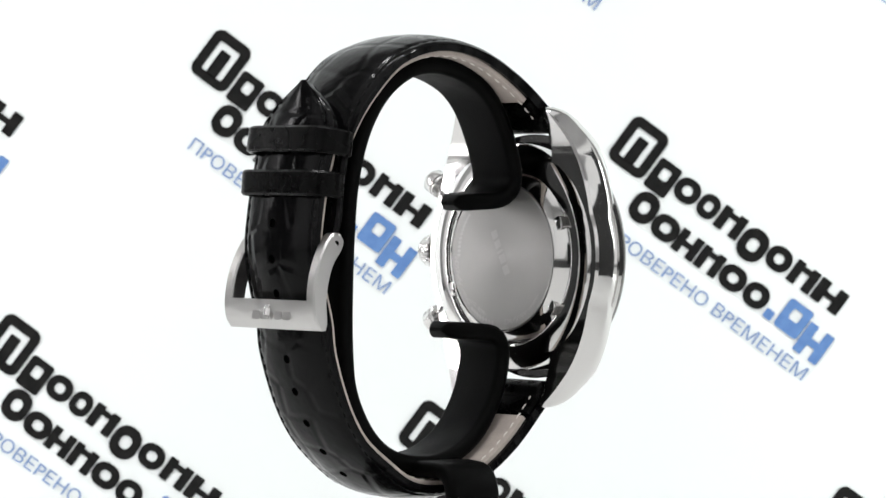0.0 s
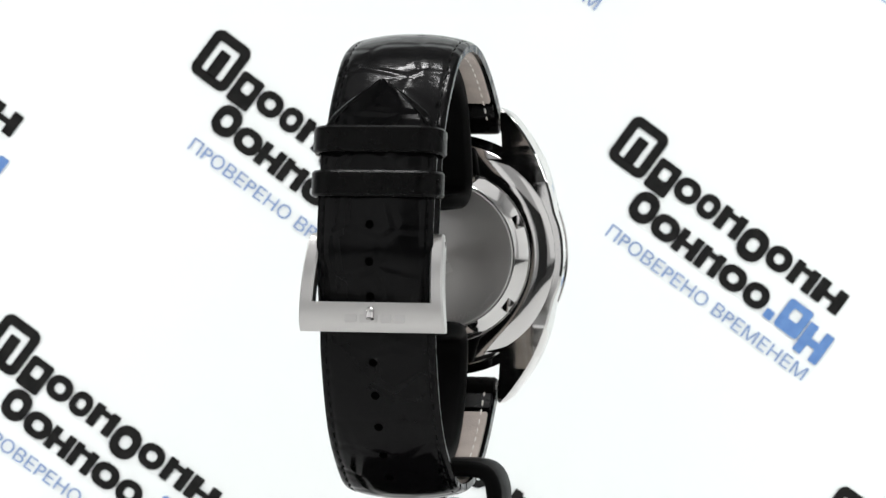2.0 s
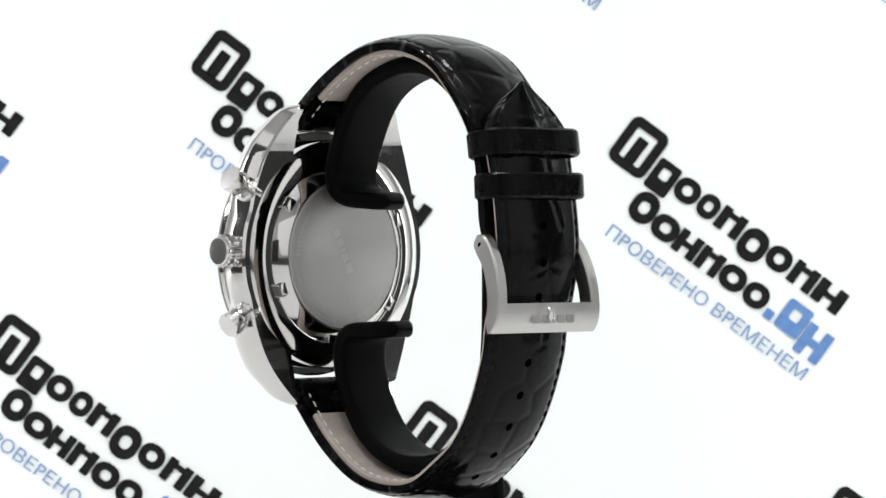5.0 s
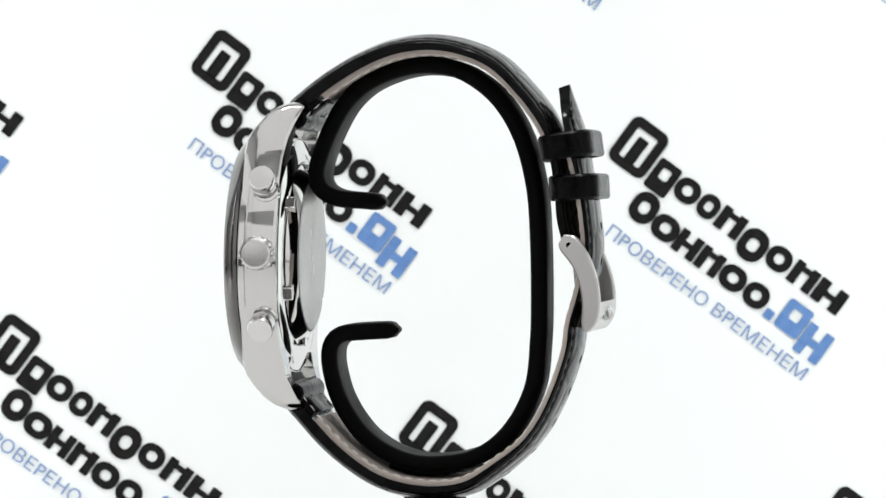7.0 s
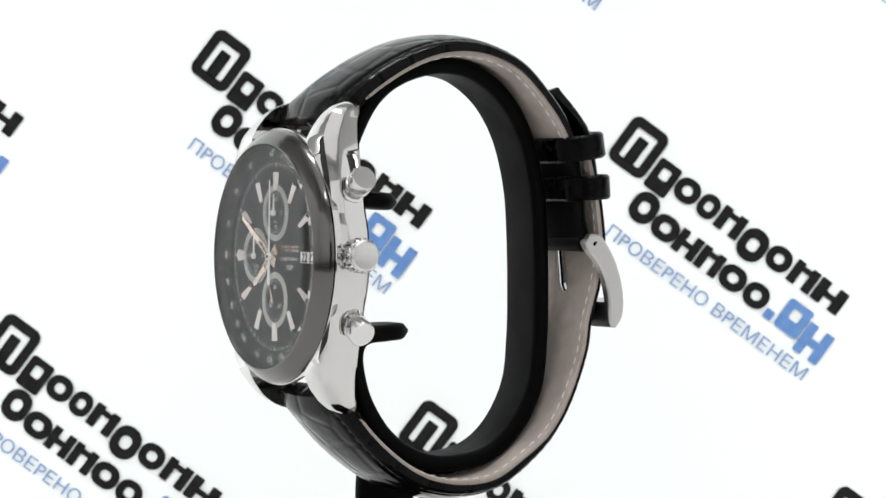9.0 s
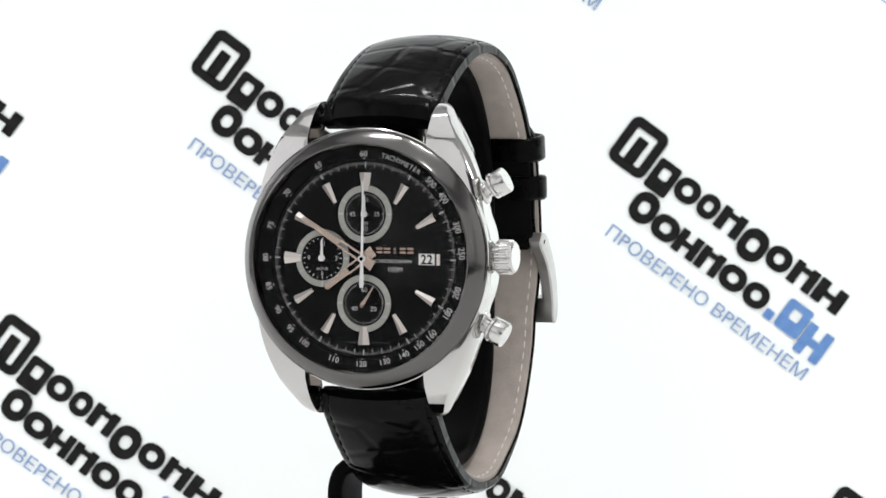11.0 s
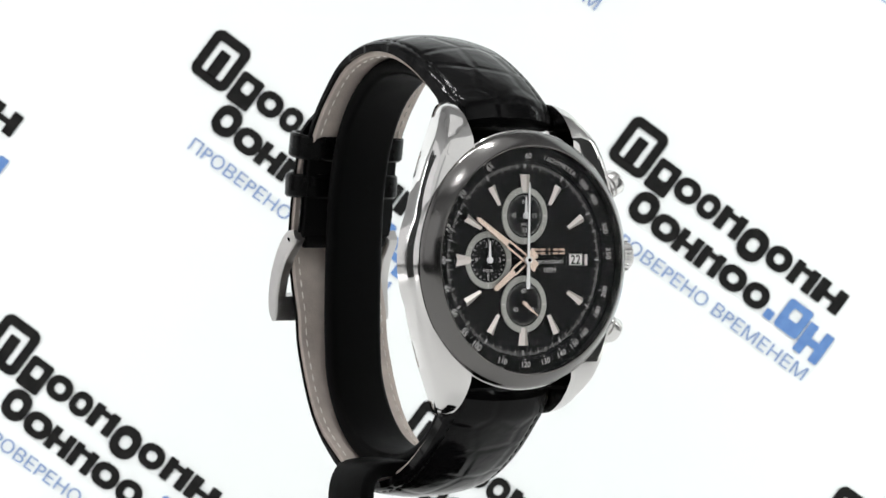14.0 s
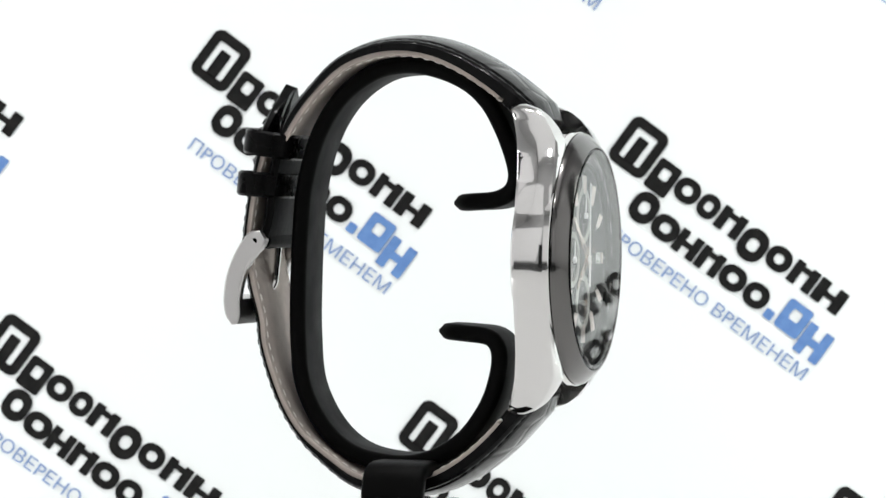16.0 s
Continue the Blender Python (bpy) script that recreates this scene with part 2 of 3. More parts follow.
def glyph(bm, u0, u1, v0, v1, form):
    """A plain slitted block in place of a trademark's character; v counts downwards."""
    z0, z1 = -v1 + 1, -v0 + 4
    u0, u1 = u0, u1 + 2
    if form == "block":
        flat(rounded(u0, u1, z0, z1, 3), bm)
        return
    tall, w = z1 - z0, u1 - u0
    if form == "ring":
        flat_ring(rounded(u0, u1, z0, z1, min(w, tall) * 0.46), rounded(u0 + w * 0.3, u1 - w * 0.3, z0 + tall * 0.3, z1 - tall * 0.3, min(w, tall) * 0.18), bm)
    elif form == "tail":
        flat_ring(rounded(u0, u1, z0, z1, 6), rounded(u0 + w * 0.3, u1 - w * 0.3, z0 + tall * 0.42, z1 - tall * 0.22, 5), bm)
    else:
        bar = 0.12 if form == "arch" else 0.4
        for a, b in ((0, 0.34), (0.66, 1)):
            flat(rounded(u0 + w * a, u0 + w * b, z0, z1, 2), bm)
        flat([(u0 + w * 0.34, z1 - tall * bar - tall * 0.24), (u0 + w * 0.66, z1 - tall * bar - tall * 0.24), (u0 + w * 0.66, z1 - tall * bar), (u0 + w * 0.34, z1 - tall * bar)], bm)


def printed_mark(m):
    """One slanting shop mark: emblem, two rows of dark blocks, blue blocks and a slogan."""
    k = 1 / 7.19
    place = lambda bm: turned(bm, m @ Matrix.Diagonal((k, 1, k, 1)))
    bm = bmesh.new()
    flat_ring(rounded(-4, 73, -90, 4, 16), rounded(13, 56, -74, -14, 4), bm)
    flat(rounded(24, 45, -76, -26, 3), bm)
    part("printed_emblem", place(bm), INK, backdrop, smooth=False)
    bm = bmesh.new()
    for u0, u1, v1, form in ((78, 122, 92, "tail"), (126, 172, 77, "ring"), (177, 214, 77, "ring"), (220, 268, 76, "arch"), (274, 324, 93, "ring"),
                             (328, 374, 77, "ring"), (381, 428, 76, "arch"), (434, 490, 76, "post")):
        glyph(bm, u0, u1, 35, v1, form)
    part("printed_wordmark", place(bm), INK, backdrop, smooth=False)
    bm = bmesh.new()
    for u0, u1, v0, form in ((82, 129, 98, "ring"), (132, 182, 111, "ring"), (184, 228, 112, "post"), (233, 277, 112, "arch"), (281, 330, 111, "ring"), (334, 380, 111, "ring")):
        glyph(bm, u0, u1, v0, 153, form)
    part("printed_wordmark", place(bm), INK, backdrop, smooth=False)
    bm = bmesh.new()
    glyph(bm, 387, 402, 138, 153, "block")
    glyph(bm, 411, 459, 98, 153, "tail")
    glyph(bm, 464, 514, 112, 168, "post")
    part("printed_wordmark", place(bm), BLUE_INK, backdrop, "blue printed blocks", smooth=False)
    bm = words("ПРОВЕРЕНО ВРЕМЕНЕМ".replace("Р", "P"), 34)
    xs = [v.co.x for v in bm.verts]
    bmesh.ops.scale(bm, vec=(433 / (max(xs) - min(xs)), 1, 1), verts=bm.verts)
    bmesh.ops.translate(bm, vec=(295, 0, -191), verts=bm.verts)
    part("printed_slogan", place(bm), PALE_INK, backdrop, "pale blue printed slogan", smooth=False)


# the marks stand on a slanting lattice
for i in range(-2, 3):
    for j in range(-2, 3):
        u, v = 1128 - 784 + 738 * i - 372 * j, 206 - 441 + 153 * i + 502 * j
        if i == -2:
            u, v = u + 16, v - 9
        c, s = math.cos(radians(0.59)), math.sin(radians(0.59))
        x, z = (u * c + v * s) / 7.19 + 5.16, -(v * c - u * s) / 7.19 + 85.35 - 12.48
        if -190 < x < 190 and -20 < z < 240:
            printed_mark(Matrix.Translation((x, 249.7, z)) @ Matrix.Rotation(radians(36.0), 4, "Y"))


# ---------------------------------------------------------------- the watch
watch = thing("wristwatch", "steel chronograph wristwatch with black dial on a black embossed leather strap", "watch")


def seam(z, table):
    return float(np.interp(abs(z), [a for a, _ in table], [b for _, b in table]))


FRONT = ((0, -29.5), (15, -29.8), (18, -29.8), (20.5, -29.5), (22.5, -28.4), (24.5, -26.8), (26, -24.8), (26.8, -23.1))
BACK = ((0, -23.0), (13, -23.0), (16, -22.85), (18, -22.6), (20.5, -22.15), (23, -21.35), (25, -20.5), (26, -20.0), (26.8, -20.3))


def flank(z):
    z = abs(z)
    if z < 7.7:
        return math.sqrt(22.1 ** 2 - z * z)
    x = 20.7 + (z - 7.7) / (26.6 - 7.7) * (12.6 - 20.7)
    return x + 1.7 * math.sin(math.pi * min(1, (z - 7.7) / 19))


def case_section(z, x0, round_end):
    """Half of the case cut level at height z, from x0 out to the flank."""
    x1, yf, yb = flank(z), seam(z, FRONT), seam(z, BACK)
    if round_end:
        x1 -= round_end * 0.9
        yf += round_end * 0.5
        yb -= round_end * 0.3
    x0 = min(x0 + 0.25 * round_end, x1 - 0.5)
    w = x1 - x0
    c = min(1.4 + 1.0 * min(1.0, max(0.0, abs(z) - 6) / 12), w * 0.6)
    b = min(0.7 * min(1.0, max(0.0, abs(z) - 5) / 10), w * 0.3)
    return [(x0, yf, z), (x1 - c, yf, z), (x1 - 0.35 * c, yf + 0.22 * c, z), (x1 - 0.1, yf + 1.0 * c, z), (x1 - 0.2 * b, (yf + yb) / 2, z), (x1 - b, yb - 0.5, z), (x1 - b - 0.4, yb, z), (x0, yb, z)]


def case_flank(sx):
    return loft([[(sx * x, y, zz) for x, y, zz in case_section(z, math.sqrt(max(1, 19.2 ** 2 - z * z)), 0)] for z in np.linspace(-17.6, 17.6, 49)])


def case_lug(sx, sz):
    zs = list(np.linspace(17.6, 25.4, 16)) + [25.9, 26.3, 26.6, 26.8]
    ends = [0] * 16 + [0.15, 0.45, 0.9, 1.5]
    return loft([[(sx * x, y, sz * zz) for x, y, zz in case_section(z, 10.75, e)] for z, e in zip(zs, ends)])


shift_y[0] = CASE_Y
case = part("case_body", lathe([(19.0, -29.6), (20.7, -29.6), (20.7, -23.0), (19.0, -23.0)]), STEEL, watch, "polished steel case", sharp=28)
for sx in (1, -1):
    part("case_flank", case_flank(sx), STEEL, watch, "polished steel side of the case", sharp=28)
    for sz in (1, -1):
        part("lug", case_lug(sx, sz), STEEL, watch, "polished tapering steel lug", sharp=28)
part("bezel", lathe([(19.25, -29.9), (19.25, -32.3), (19.35, -32.47), (19.55, -32.5), (19.8, -32.36), (21.5, -30.75), (21.85, -30.25), (21.95, -29.8), (21.6, -29.55)], 160), GUN, watch, "dark gunmetal bezel")
part("bezel_seat", lathe([(20.5, -29.58), (22.0, -29.55), (22.15, -29.4), (22.15, -28.5), (20.5, -28.5)], 160), STEEL, watch)
crystal = part("crystal", lathe([(0, -32.6), (18.7, -32.6), (19.2, -32.42), (19.2, -31.9), (0, -31.9)], 128), GLASS, watch, "clear flat crystal", sharp=8)
crystal.visible_shadow = False

# back of the case
back = part("case_back", lathe([(15.2, -23.4), (20.7, -23.4), (20.7, -23.05), (20.3, -22.8), (16.3, -22.3), (16.1, -22.35), (16.05, -22.6), (15.2, -22.6)], 160), STEEL, watch, "polished screw-down case back")
part("back_ring", lathe([(13.45, -22.9), (13.45, -20.75), (13.6, -20.62), (13.75, -20.68), (15.75, -22.2), (15.95, -22.42), (15.95, -22.9)], 160), STEEL, back, "polished bevel round the back plate", sharp=25)
plate = part("back_plate", lathe([(0, -20.55), (13.1, -20.55), (13.3, -20.7), (13.3, -22.4), (0, -22.4)], 160), BRUSHED, watch, "brushed steel back plate with engraved lettering")
for k in range(6):
    a = 36 + 60 * k
    spin = Matrix.Translation((0, -21.55, 0)) @ Matrix.Rotation(radians(-a), 4, "Y")
    part("wrench_notch", turned(box(13.9, 16.0, -1.0, 0.25, -1.2, 1.2, 0.12), spin), STEEL, back)
    # thin plates in the bezel's gunmetal stand for shade inside the notch
    part("notch_shade", turned(merge(box(15.99, 16.06, -1.0, 0.1, -0.95, 0.95), box(13.95, 15.9, -0.9, -0.05, 1.19, 1.24)), spin), GUN, back)


def from_behind(bm, deg, r, tilt):
    """Lay lettering on the back plate, read from behind; deg clockwise as seen from behind."""
    x, z = clockwise(deg, r)
    return turned(bm, Matrix.Translation((-x, -20.535, z)) @ Matrix.Rotation(radians(tilt), 4, "Y") @ Matrix.Rotation(math.pi, 4, "Z"))


# the maker's name: plain blocks; then the curved lines round the edge
for k, w in enumerate((1.5, 1.4, 0.5, 1.6, 1.7)):
    x = (-4.1, -2.2, -0.75, 0.75, 2.9)[k]
    bm = bmesh.new()
    flat(rounded(x - w / 2, x + w / 2, -0.75, 0.75, 0.15, 3), bm)
    part("engraved_block", from_behind(bm, 0, 0.2, -64), ENGRAVED, plate, smooth=False)


def curved(body, r, mid, step, size, flip=False):
    bms = []
    n = len(body)
    for k, ch in enumerate(body):
        if ch == " ":
            continue
        a = mid + (k - (n - 1) / 2) * step * (-1 if flip else 1)
        bms.append(from_behind(words(ch, size), a, r, -a * -1 + (180 if flip else 0)))
    return merge(*bms)


part("engraved_line", curved("STAINLESS STEEL", 11.9, 150, 3.4, 1.35, True), ENGRAVED, plate, smooth=False)
part("engraved_line", curved("10 BAR", 11.2, 212, 3.8, 1.35, True), ENGRAVED, plate, smooth=False)
part("engraved_line", curved("MOVEMENT JAPAN", 11.9, 245, 3.2, 1.35, True), ENGRAVED, plate, smooth=False)
for mid, r, n in ((292, 11.3, 11), (206, 12.3, 8)):
    bms = []
    for k in range(n):
        a = mid + (k - n / 2) * 4.0
        b1 = bmesh.new()
        flat([(-0.25, -0.4), (0.25, -0.4), (0.25, 0.4), (-0.25, 0.4)], b1)
        bms.append(from_behind(b1, a, r, a))
    part("engraved_bars", merge(*bms), ENGRAVED, plate, smooth=False)

# dial
Y0 = -29.7


def on_dial(bm, x, z, lift=0.02, tilt=0.0):
    return turned(bm, Matrix.Translation((x, Y0 - lift, z)) @ Matrix.Rotation(radians(tilt), 4, "Y"))


dial = part("dial", lathe([(0, Y0), (17.0, Y0), (17.0, Y0 + 0.5), (0, Y0 + 0.5)], 128), DIAL, watch, "black dial with three silver-ringed counters")
flange = part("tachymeter_ring", lathe([(16.85, Y0 - 0.02), (16.9, Y0 - 0.5), (19.14, Y0 - 0.9), (19.14, Y0 + 0.3), (16.85, Y0 + 0.3)], 128), DIAL, watch, "black ring with white tachymeter scale")

# minute track: long tick each second, short between
bms = []
for k in range(300):
    a = k * 1.2
    lng = k % 5 == 0
    w, r0 = (0.10, 15.4) if lng else (0.06, 15.8)
    if k % 25 == 0:
        w = 0.2
    bm = bmesh.new()
    flat([(-w / 2 if lng else -0.025, r0), (w / 2 if lng else 0.025, r0), (w / 2 if lng else 0.025, 16.35), (-w / 2 if lng else -0.025, 16.35)], bm)
    bms.append(on_dial(bm, 0, 0, 0.02, a))
tagged(part("minute_track", merge(*bms), WHITE_INK, dial, smooth=False), kind="stuff")

bms = []
for value in (60, 65, 70, 75, 80, 85, 90, 95, 100, 110, 120, 130, 140, 150, 160, 180, 200, 250, 300, 400, 500):
    a = (360 * 60 / value) % 360
    x, z = clockwise(a, 17.75)
    low = 95 < a < 262
    bms.append(on_dial(words(str(value), 1.38, 0.01), x, z, 0.95, a + (180 if low else 0)))
    bm = bmesh.new()
    flat([(-0.12, 16.85), (0.12, 16.85), (0.12, 17.05), (-0.12, 17.05)], bm)
    bms.append(on_dial(bm, 0, 0, 0.7, a))
for k, ch in enumerate("TACHYMETER"):
    a = 11.5 + k * 2.5
    x, z = clockwise(a, 17.75)
    bms.append(on_dial(words(ch, 1.15, 0.0), x, z, 0.95, a))
part("tachymeter_numerals", merge(*bms), WHITE_INK, flange, smooth=False)

# applied indexes
def index_bar(r0, r1, w0, w1):
    bm = bmesh.new()
    h = 0.55
    for sx in (1, -1):
        a = [bm.verts.new(p) for p in ((0, -h, r0 + 0.05), (0, -h, r1 + 0.02), (sx * w1 / 2, -0.1, r1), (sx * w0 / 2, -0.1, r0))]
        b = [bm.verts.new(p) for p in ((sx * w1 / 2, 0.05, r1), (sx * w0 / 2, 0.05, r0))]
        bm.faces.new(a)
        bm.faces.new((a[3], a[2], b[0], b[1]))
    bmesh.ops.remove_doubles(bm, verts=bm.verts, dist=1e-5)
    ends = [e for e in bm.edges if len(e.link_faces) == 1]
    bmesh.ops.holes_fill(bm, edges=ends, sides=12)
    return bm


for hour in range(1, 13):
    if hour == 3:
        continue
    a = hour * 30
    bm = index_bar(11.5, 14.55, 1.25, 2.1) if hour in (6, 9, 12) else index_bar(10.75, 14.4, 0.65, 1.5)
    part("hour_index", on_dial(bm, 0, 0, 0.0, a), ROSE, dial, sharp=15)
part("hour_index", on_dial(box(12.75, 13.3, -0.35, 0.05, -0.95, 0.95, 0.08), 0.3, 0, 0, 0), ROSE, dial)

# counters
SUBS = {"minute": (0.0, 7.55), "hour": (-7.65, 0.0), "second": (0.0, -7.55)}
for key, (sx, sz) in SUBS.items():
    bm = lathe([(3.8, -0.05), (3.85, -0.14), (4.85, -0.14), (4.9, 0.02), (3.8, 0.02)], 72)
    ring = part("counter_ring", on_dial(bm, sx, sz, 0.02), SILVER_RING, dial, "brushed silver counter ring")
    bms = []
    count = {"minute": 60, "hour": 24, "second": 60}[key]
    for k in range(count):
        bm = bmesh.new()
        w = 0.05 if count == 60 else 0.09
        r0 = 3.1 if k % 5 == 0 or count == 24 and k % 2 == 0 else 3.28
        flat([(-w, r0), (w, r0), (w, 3.5), (-w, 3.5)], bm)
        bms.append(on_dial(bm, sx, sz, 0.05, k * 360 / count))
    for k in range(12):
        bm = bmesh.new()
        w = 0.09 if k % 3 == 0 else 0.04
        flat([(-w, 3.95), (w, 3.95), (w, 4.8), (-w, 4.8)], bm)
        if k % 2 == 0 or k % 3 == 0:
            bms.append(on_dial(bm, sx, sz, 0.165, k * 30))
    part("counter_ticks", merge(*bms), WHITE_INK, ring, smooth=False)
    texts = {"minute": (("60", 0, 2.4), ("15", 2.2, 0), ("30", 0, -2.5), ("45", -2.3, 0), ("MIN.", 0, -1.55)),
             "hour": (("12", 0, 2.5), ("3", 2.5, 0), ("6", 0, -2.6), ("9", -2.5, 0), ("HOUR", 0, -1.8)),
             "second": (("60", 0, 2.3), ("20", 1.7, -0.9), ("40", -1.75, -0.9))}[key]
    bms = [on_dial(words(s, 0.75 if len(s) > 2 else 1.15, 0.0), sx + dx, sz + dz, 0.05) for s, dx, dz in texts]
    part("counter_numerals", merge(*bms), WHITE_INK, ring, smooth=False)

# lettering by the date: maker's name as blocks
bm = bmesh.new()
for k in range(5):
    x = 2.65 + k * 1.4
    w = 0.3 if k == 2 else 1.1
    flat(rounded(x - w / 2, x + w / 2, 0.12, 0.5, 0.05, 2), bm)
    flat(rounded(x - w / 2, x + w / 2, -0.5, -0.12, 0.05, 2), bm)
part("maker_blocks", on_dial(bm, 0, 1.45, 0.04), GREY_INK, dial, smooth=False)
part("dial_lettering", on_dial(words("CHRONOGRAPH", 0.85), 5.25, -0.35, 0.03), WHITE_INK, dial, smooth=False)
part("dial_lettering", on_dial(words("100M", 1.25, 0.0), 5.6, -1.75, 0.03), WHITE_INK, dial, smooth=False)
bm = bmesh.new()
for k in range(14):
    if k not in (6, 7):
        x = -4.4 + k * 0.66
        flat([(x, -0.1), (x + 0.4, -0.1), (x + 0.4, 0.1), (x, 0.1)], bm)
part("dial_small_bars", on_dial(bm, 0, -14.15, 0.03), DIM_INK, dial, smooth=False)
window = part("date_window", merge(on_dial(box(-1.42, 1.42, -0.03, 0.02, -0.92, 0.92), 11.2, 0.05, 0.02)), DATE_WHITE, dial, "white date window")
part("date_numeral", on_dial(words("22", 2.2, 0.04), 11.2, 0.05, 0.06), DEAD_BLACK, window, smooth=False)
bm = bmesh.new()
flat_ring(rounded(-1.5, 1.5, -1.0, 1.0, 0.1, 2), rounded(-1.36, 1.36, -0.86, 0.86, 0.05, 2), bm)
part("date_frame", on_dial(bm, 11.2, 0.05, 0.07), SILVER_RING, window, smooth=False)


# hands: built pointing to twelve round their own axis
def hand(name, poly, y, thick, mat, place, label="", boss=0.0, deg=0.0):
    bms = [prism(poly, -thick / 2, thick / 2)]
    if boss:
        bms.append(lathe([(0, -0.32), (boss * 0.8, -0.32), (boss, -0.22), (boss, 0.2), (0, 0.2)], 24))
    shift_y[0] = 0.0
    ob = part(name, merge(*bms), mat, watch, label, sharp=25)
    shift_y[0] = CASE_Y
    ob.matrix_basis = Matrix.Translation((place[0] * MM, (Y0 + CASE_Y + y) * MM, place[1] * MM)) @ Matrix.Rotation(radians(deg), 4, "Y")
    return ob


def baton(length, w_in, w_out, tail, w_tail):
    """A skeleton hand: two rails inwards, a solid blade outwards, a flared tail."""
    blade = prism([(-w_in / 2, length * 0.38), (w_in / 2, length * 0.38), (w_out / 2, length * 0.95), (0, length), (-w_out / 2, length * 0.95)], -0.1, 0.1)
    left = prism([(-w_in / 2 - 0.1, length * 0.4), (-w_in / 2 + 0.22, length * 0.4), (-0.35, 0.3), (-0.75, 0.3)], -0.1, 0.1)
    right = prism([(w_in / 2 - 0.22, length * 0.4), (w_in / 2 + 0.1, length * 0.4), (0.75, 0.3), (0.35, 0.3)], -0.1, 0.1)
    rear = prism([(-0.75, 0.5), (0.75, 0.5), (w_tail / 2, -tail), (-w_tail / 2, -tail)], -0.1, 0.1)
    return merge(blade, left, right, rear)


def skeleton_hand(name, bm, y, deg, label):
    shift_y[0] = 0.0
    ob = part(name, bm, GOLD, watch, label, sharp=25)
    shift_y[0] = CASE_Y
    ob.matrix_basis = Matrix.Translation((0, (Y0 + CASE_Y + y) * MM, 0)) @ Matrix.Rotation(radians(deg), 4, "Y")
    return ob


hour_hand = skeleton_hand("hour_hand", baton(8.6, 1.25, 0.95, 2.3, 2.0), -0.75, 233.3, "pale rose-gold skeleton hour hand")
minute_hand = skeleton_hand("minute_hand", baton(13.1, 1.15, 0.75, 2.3, 1.9), -1.0, 302.5, "pale rose-gold skeleton minute hand")
hand("chronograph_hand", [(-0.13, 13.2), (0.13, 13.2), (0.22, 0), (0.38, -4.2), (0.3, -4.9), (-0.3, -4.9), (-0.38, -4.2), (-0.22, 0)], -1.3, 0.16, HAND_WHITE, (0, 0), "white centre chronograph hand", 0.62, 0.3)
part("hand_pin", on_dial(lathe([(0, -0.12), (0.3, -0.12), (0.33, 0), (0, 0)], 20), 0, 0, 1.6), DEAD_BLACK, watch)
hand("counter_hand", [(-0.13, 3.2), (0.13, 3.2), (0.3, 0), (0.25, -0.5), (-0.25, -0.5), (-0.3, 0)], -0.5, 0.12, HAND_WHITE, SUBS["minute"], "white minute counter hand", 0.55, 0)
hand("counter_hand", [(-0.12, 3.2), (0.12, 3.2), (0.28, 0), (0.25, -0.5), (-0.25, -0.5), (-0.28, 0)], -0.5, 0.12, HAND_WHITE, SUBS["hour"], "white hour counter hand", 0.55, 0)
second_hand = hand("small_second_hand", [(-0.1, 3.4), (0.1, 3.4), (0.28, 0.4), (0.28, -0.7), (-0.28, -0.7), (-0.28, 0.4)], -0.5, 0.12, GOLD, SUBS["second"], "rose-gold running seconds hand", 0.45, 0)

# crown and pushers, turned about the y axis and laid along x
LIE = Matrix.Rotation(radians(-90), 4, "Z")          # +y becomes +x


def fluted(r, depth, n, y0, y1):
    pts = []
    for k in range(n * 4):
        rr = r - (depth if k % 4 in (2, 3) else 0)
        t = 2 * math.pi * k / (n * 4)
        pts.append((rr * math.cos(t), rr * math.sin(t)))
    shrink = 0.9
    rings = [[(x * s, y, z * s) for x, z in pts] for y, s in ((y0, 0.93), (y0 + 0.25, 1), (y1 - 0.35, 1), (y1, shrink))]
    return loft(rings)


crown = part("crown", turned(merge(fluted(3.0, 0.28, 18, 0.4, 3.0), lathe([(0, 2.9), (2.6, 2.9), (2.62, 3.25), (2.3, 3.5), (0, 3.6)], 48), lathe([(0, -1.2), (2.0, -1.2), (2.0, 0.6), (0, 0.6)], 40)),
             Matrix.Translation((22.15, -25.8, 0.6)) @ LIE), SOFT_STEEL, watch, "fluted steel crown")
for sz in (1, -1):
    bm = merge(lathe([(0, -2.5), (1.45, -2.5), (1.45, 1.6), (0, 1.6)], 40), lathe([(0, 1.2), (2.1, 1.2), (2.25, 1.35), (2.25, 1.75), (1.85, 1.9), (1.85, 2.1), (2.25, 2.25), (2.25, 3.9), (2.1, 4.15), (0, 4.2)], 48),
               lathe([(0, -2.5), (2.2, -2.5), (2.3, -2.2), (2.3, -0.5), (2.0, -0.1), (0, -0.1)], 40))
    turn = Matrix.Translation((20.0, -25.2, sz * 11.3 + 0.5)) @ Matrix.Rotation(radians(-sz * 27), 4, "Y") @ LIE
    part("pusher", turned(bm, turn), SOFT_STEEL, watch, "steel chronograph push-button")


# ---------------------------------------------------------------- strap
shift_y[0] = 0.0


def drift(y):
    """The strap runs a little to the crown side towards the buckle."""
    return 0.032 * (y + 22)


def section(th, pd, a, wide=20.0):
    """Height of the domed strap over its lining, a from the middle (0) to the edge (1)."""
    h = th + pd - 1.55 * min(1.0, wide / 20) * a ** 2.3
    if 0.83 < a < 0.9:
        h -= 0.16
    return max(0.3, h - (0.3 if a > 0.99 else 0.1 if a > 0.96 else 0))


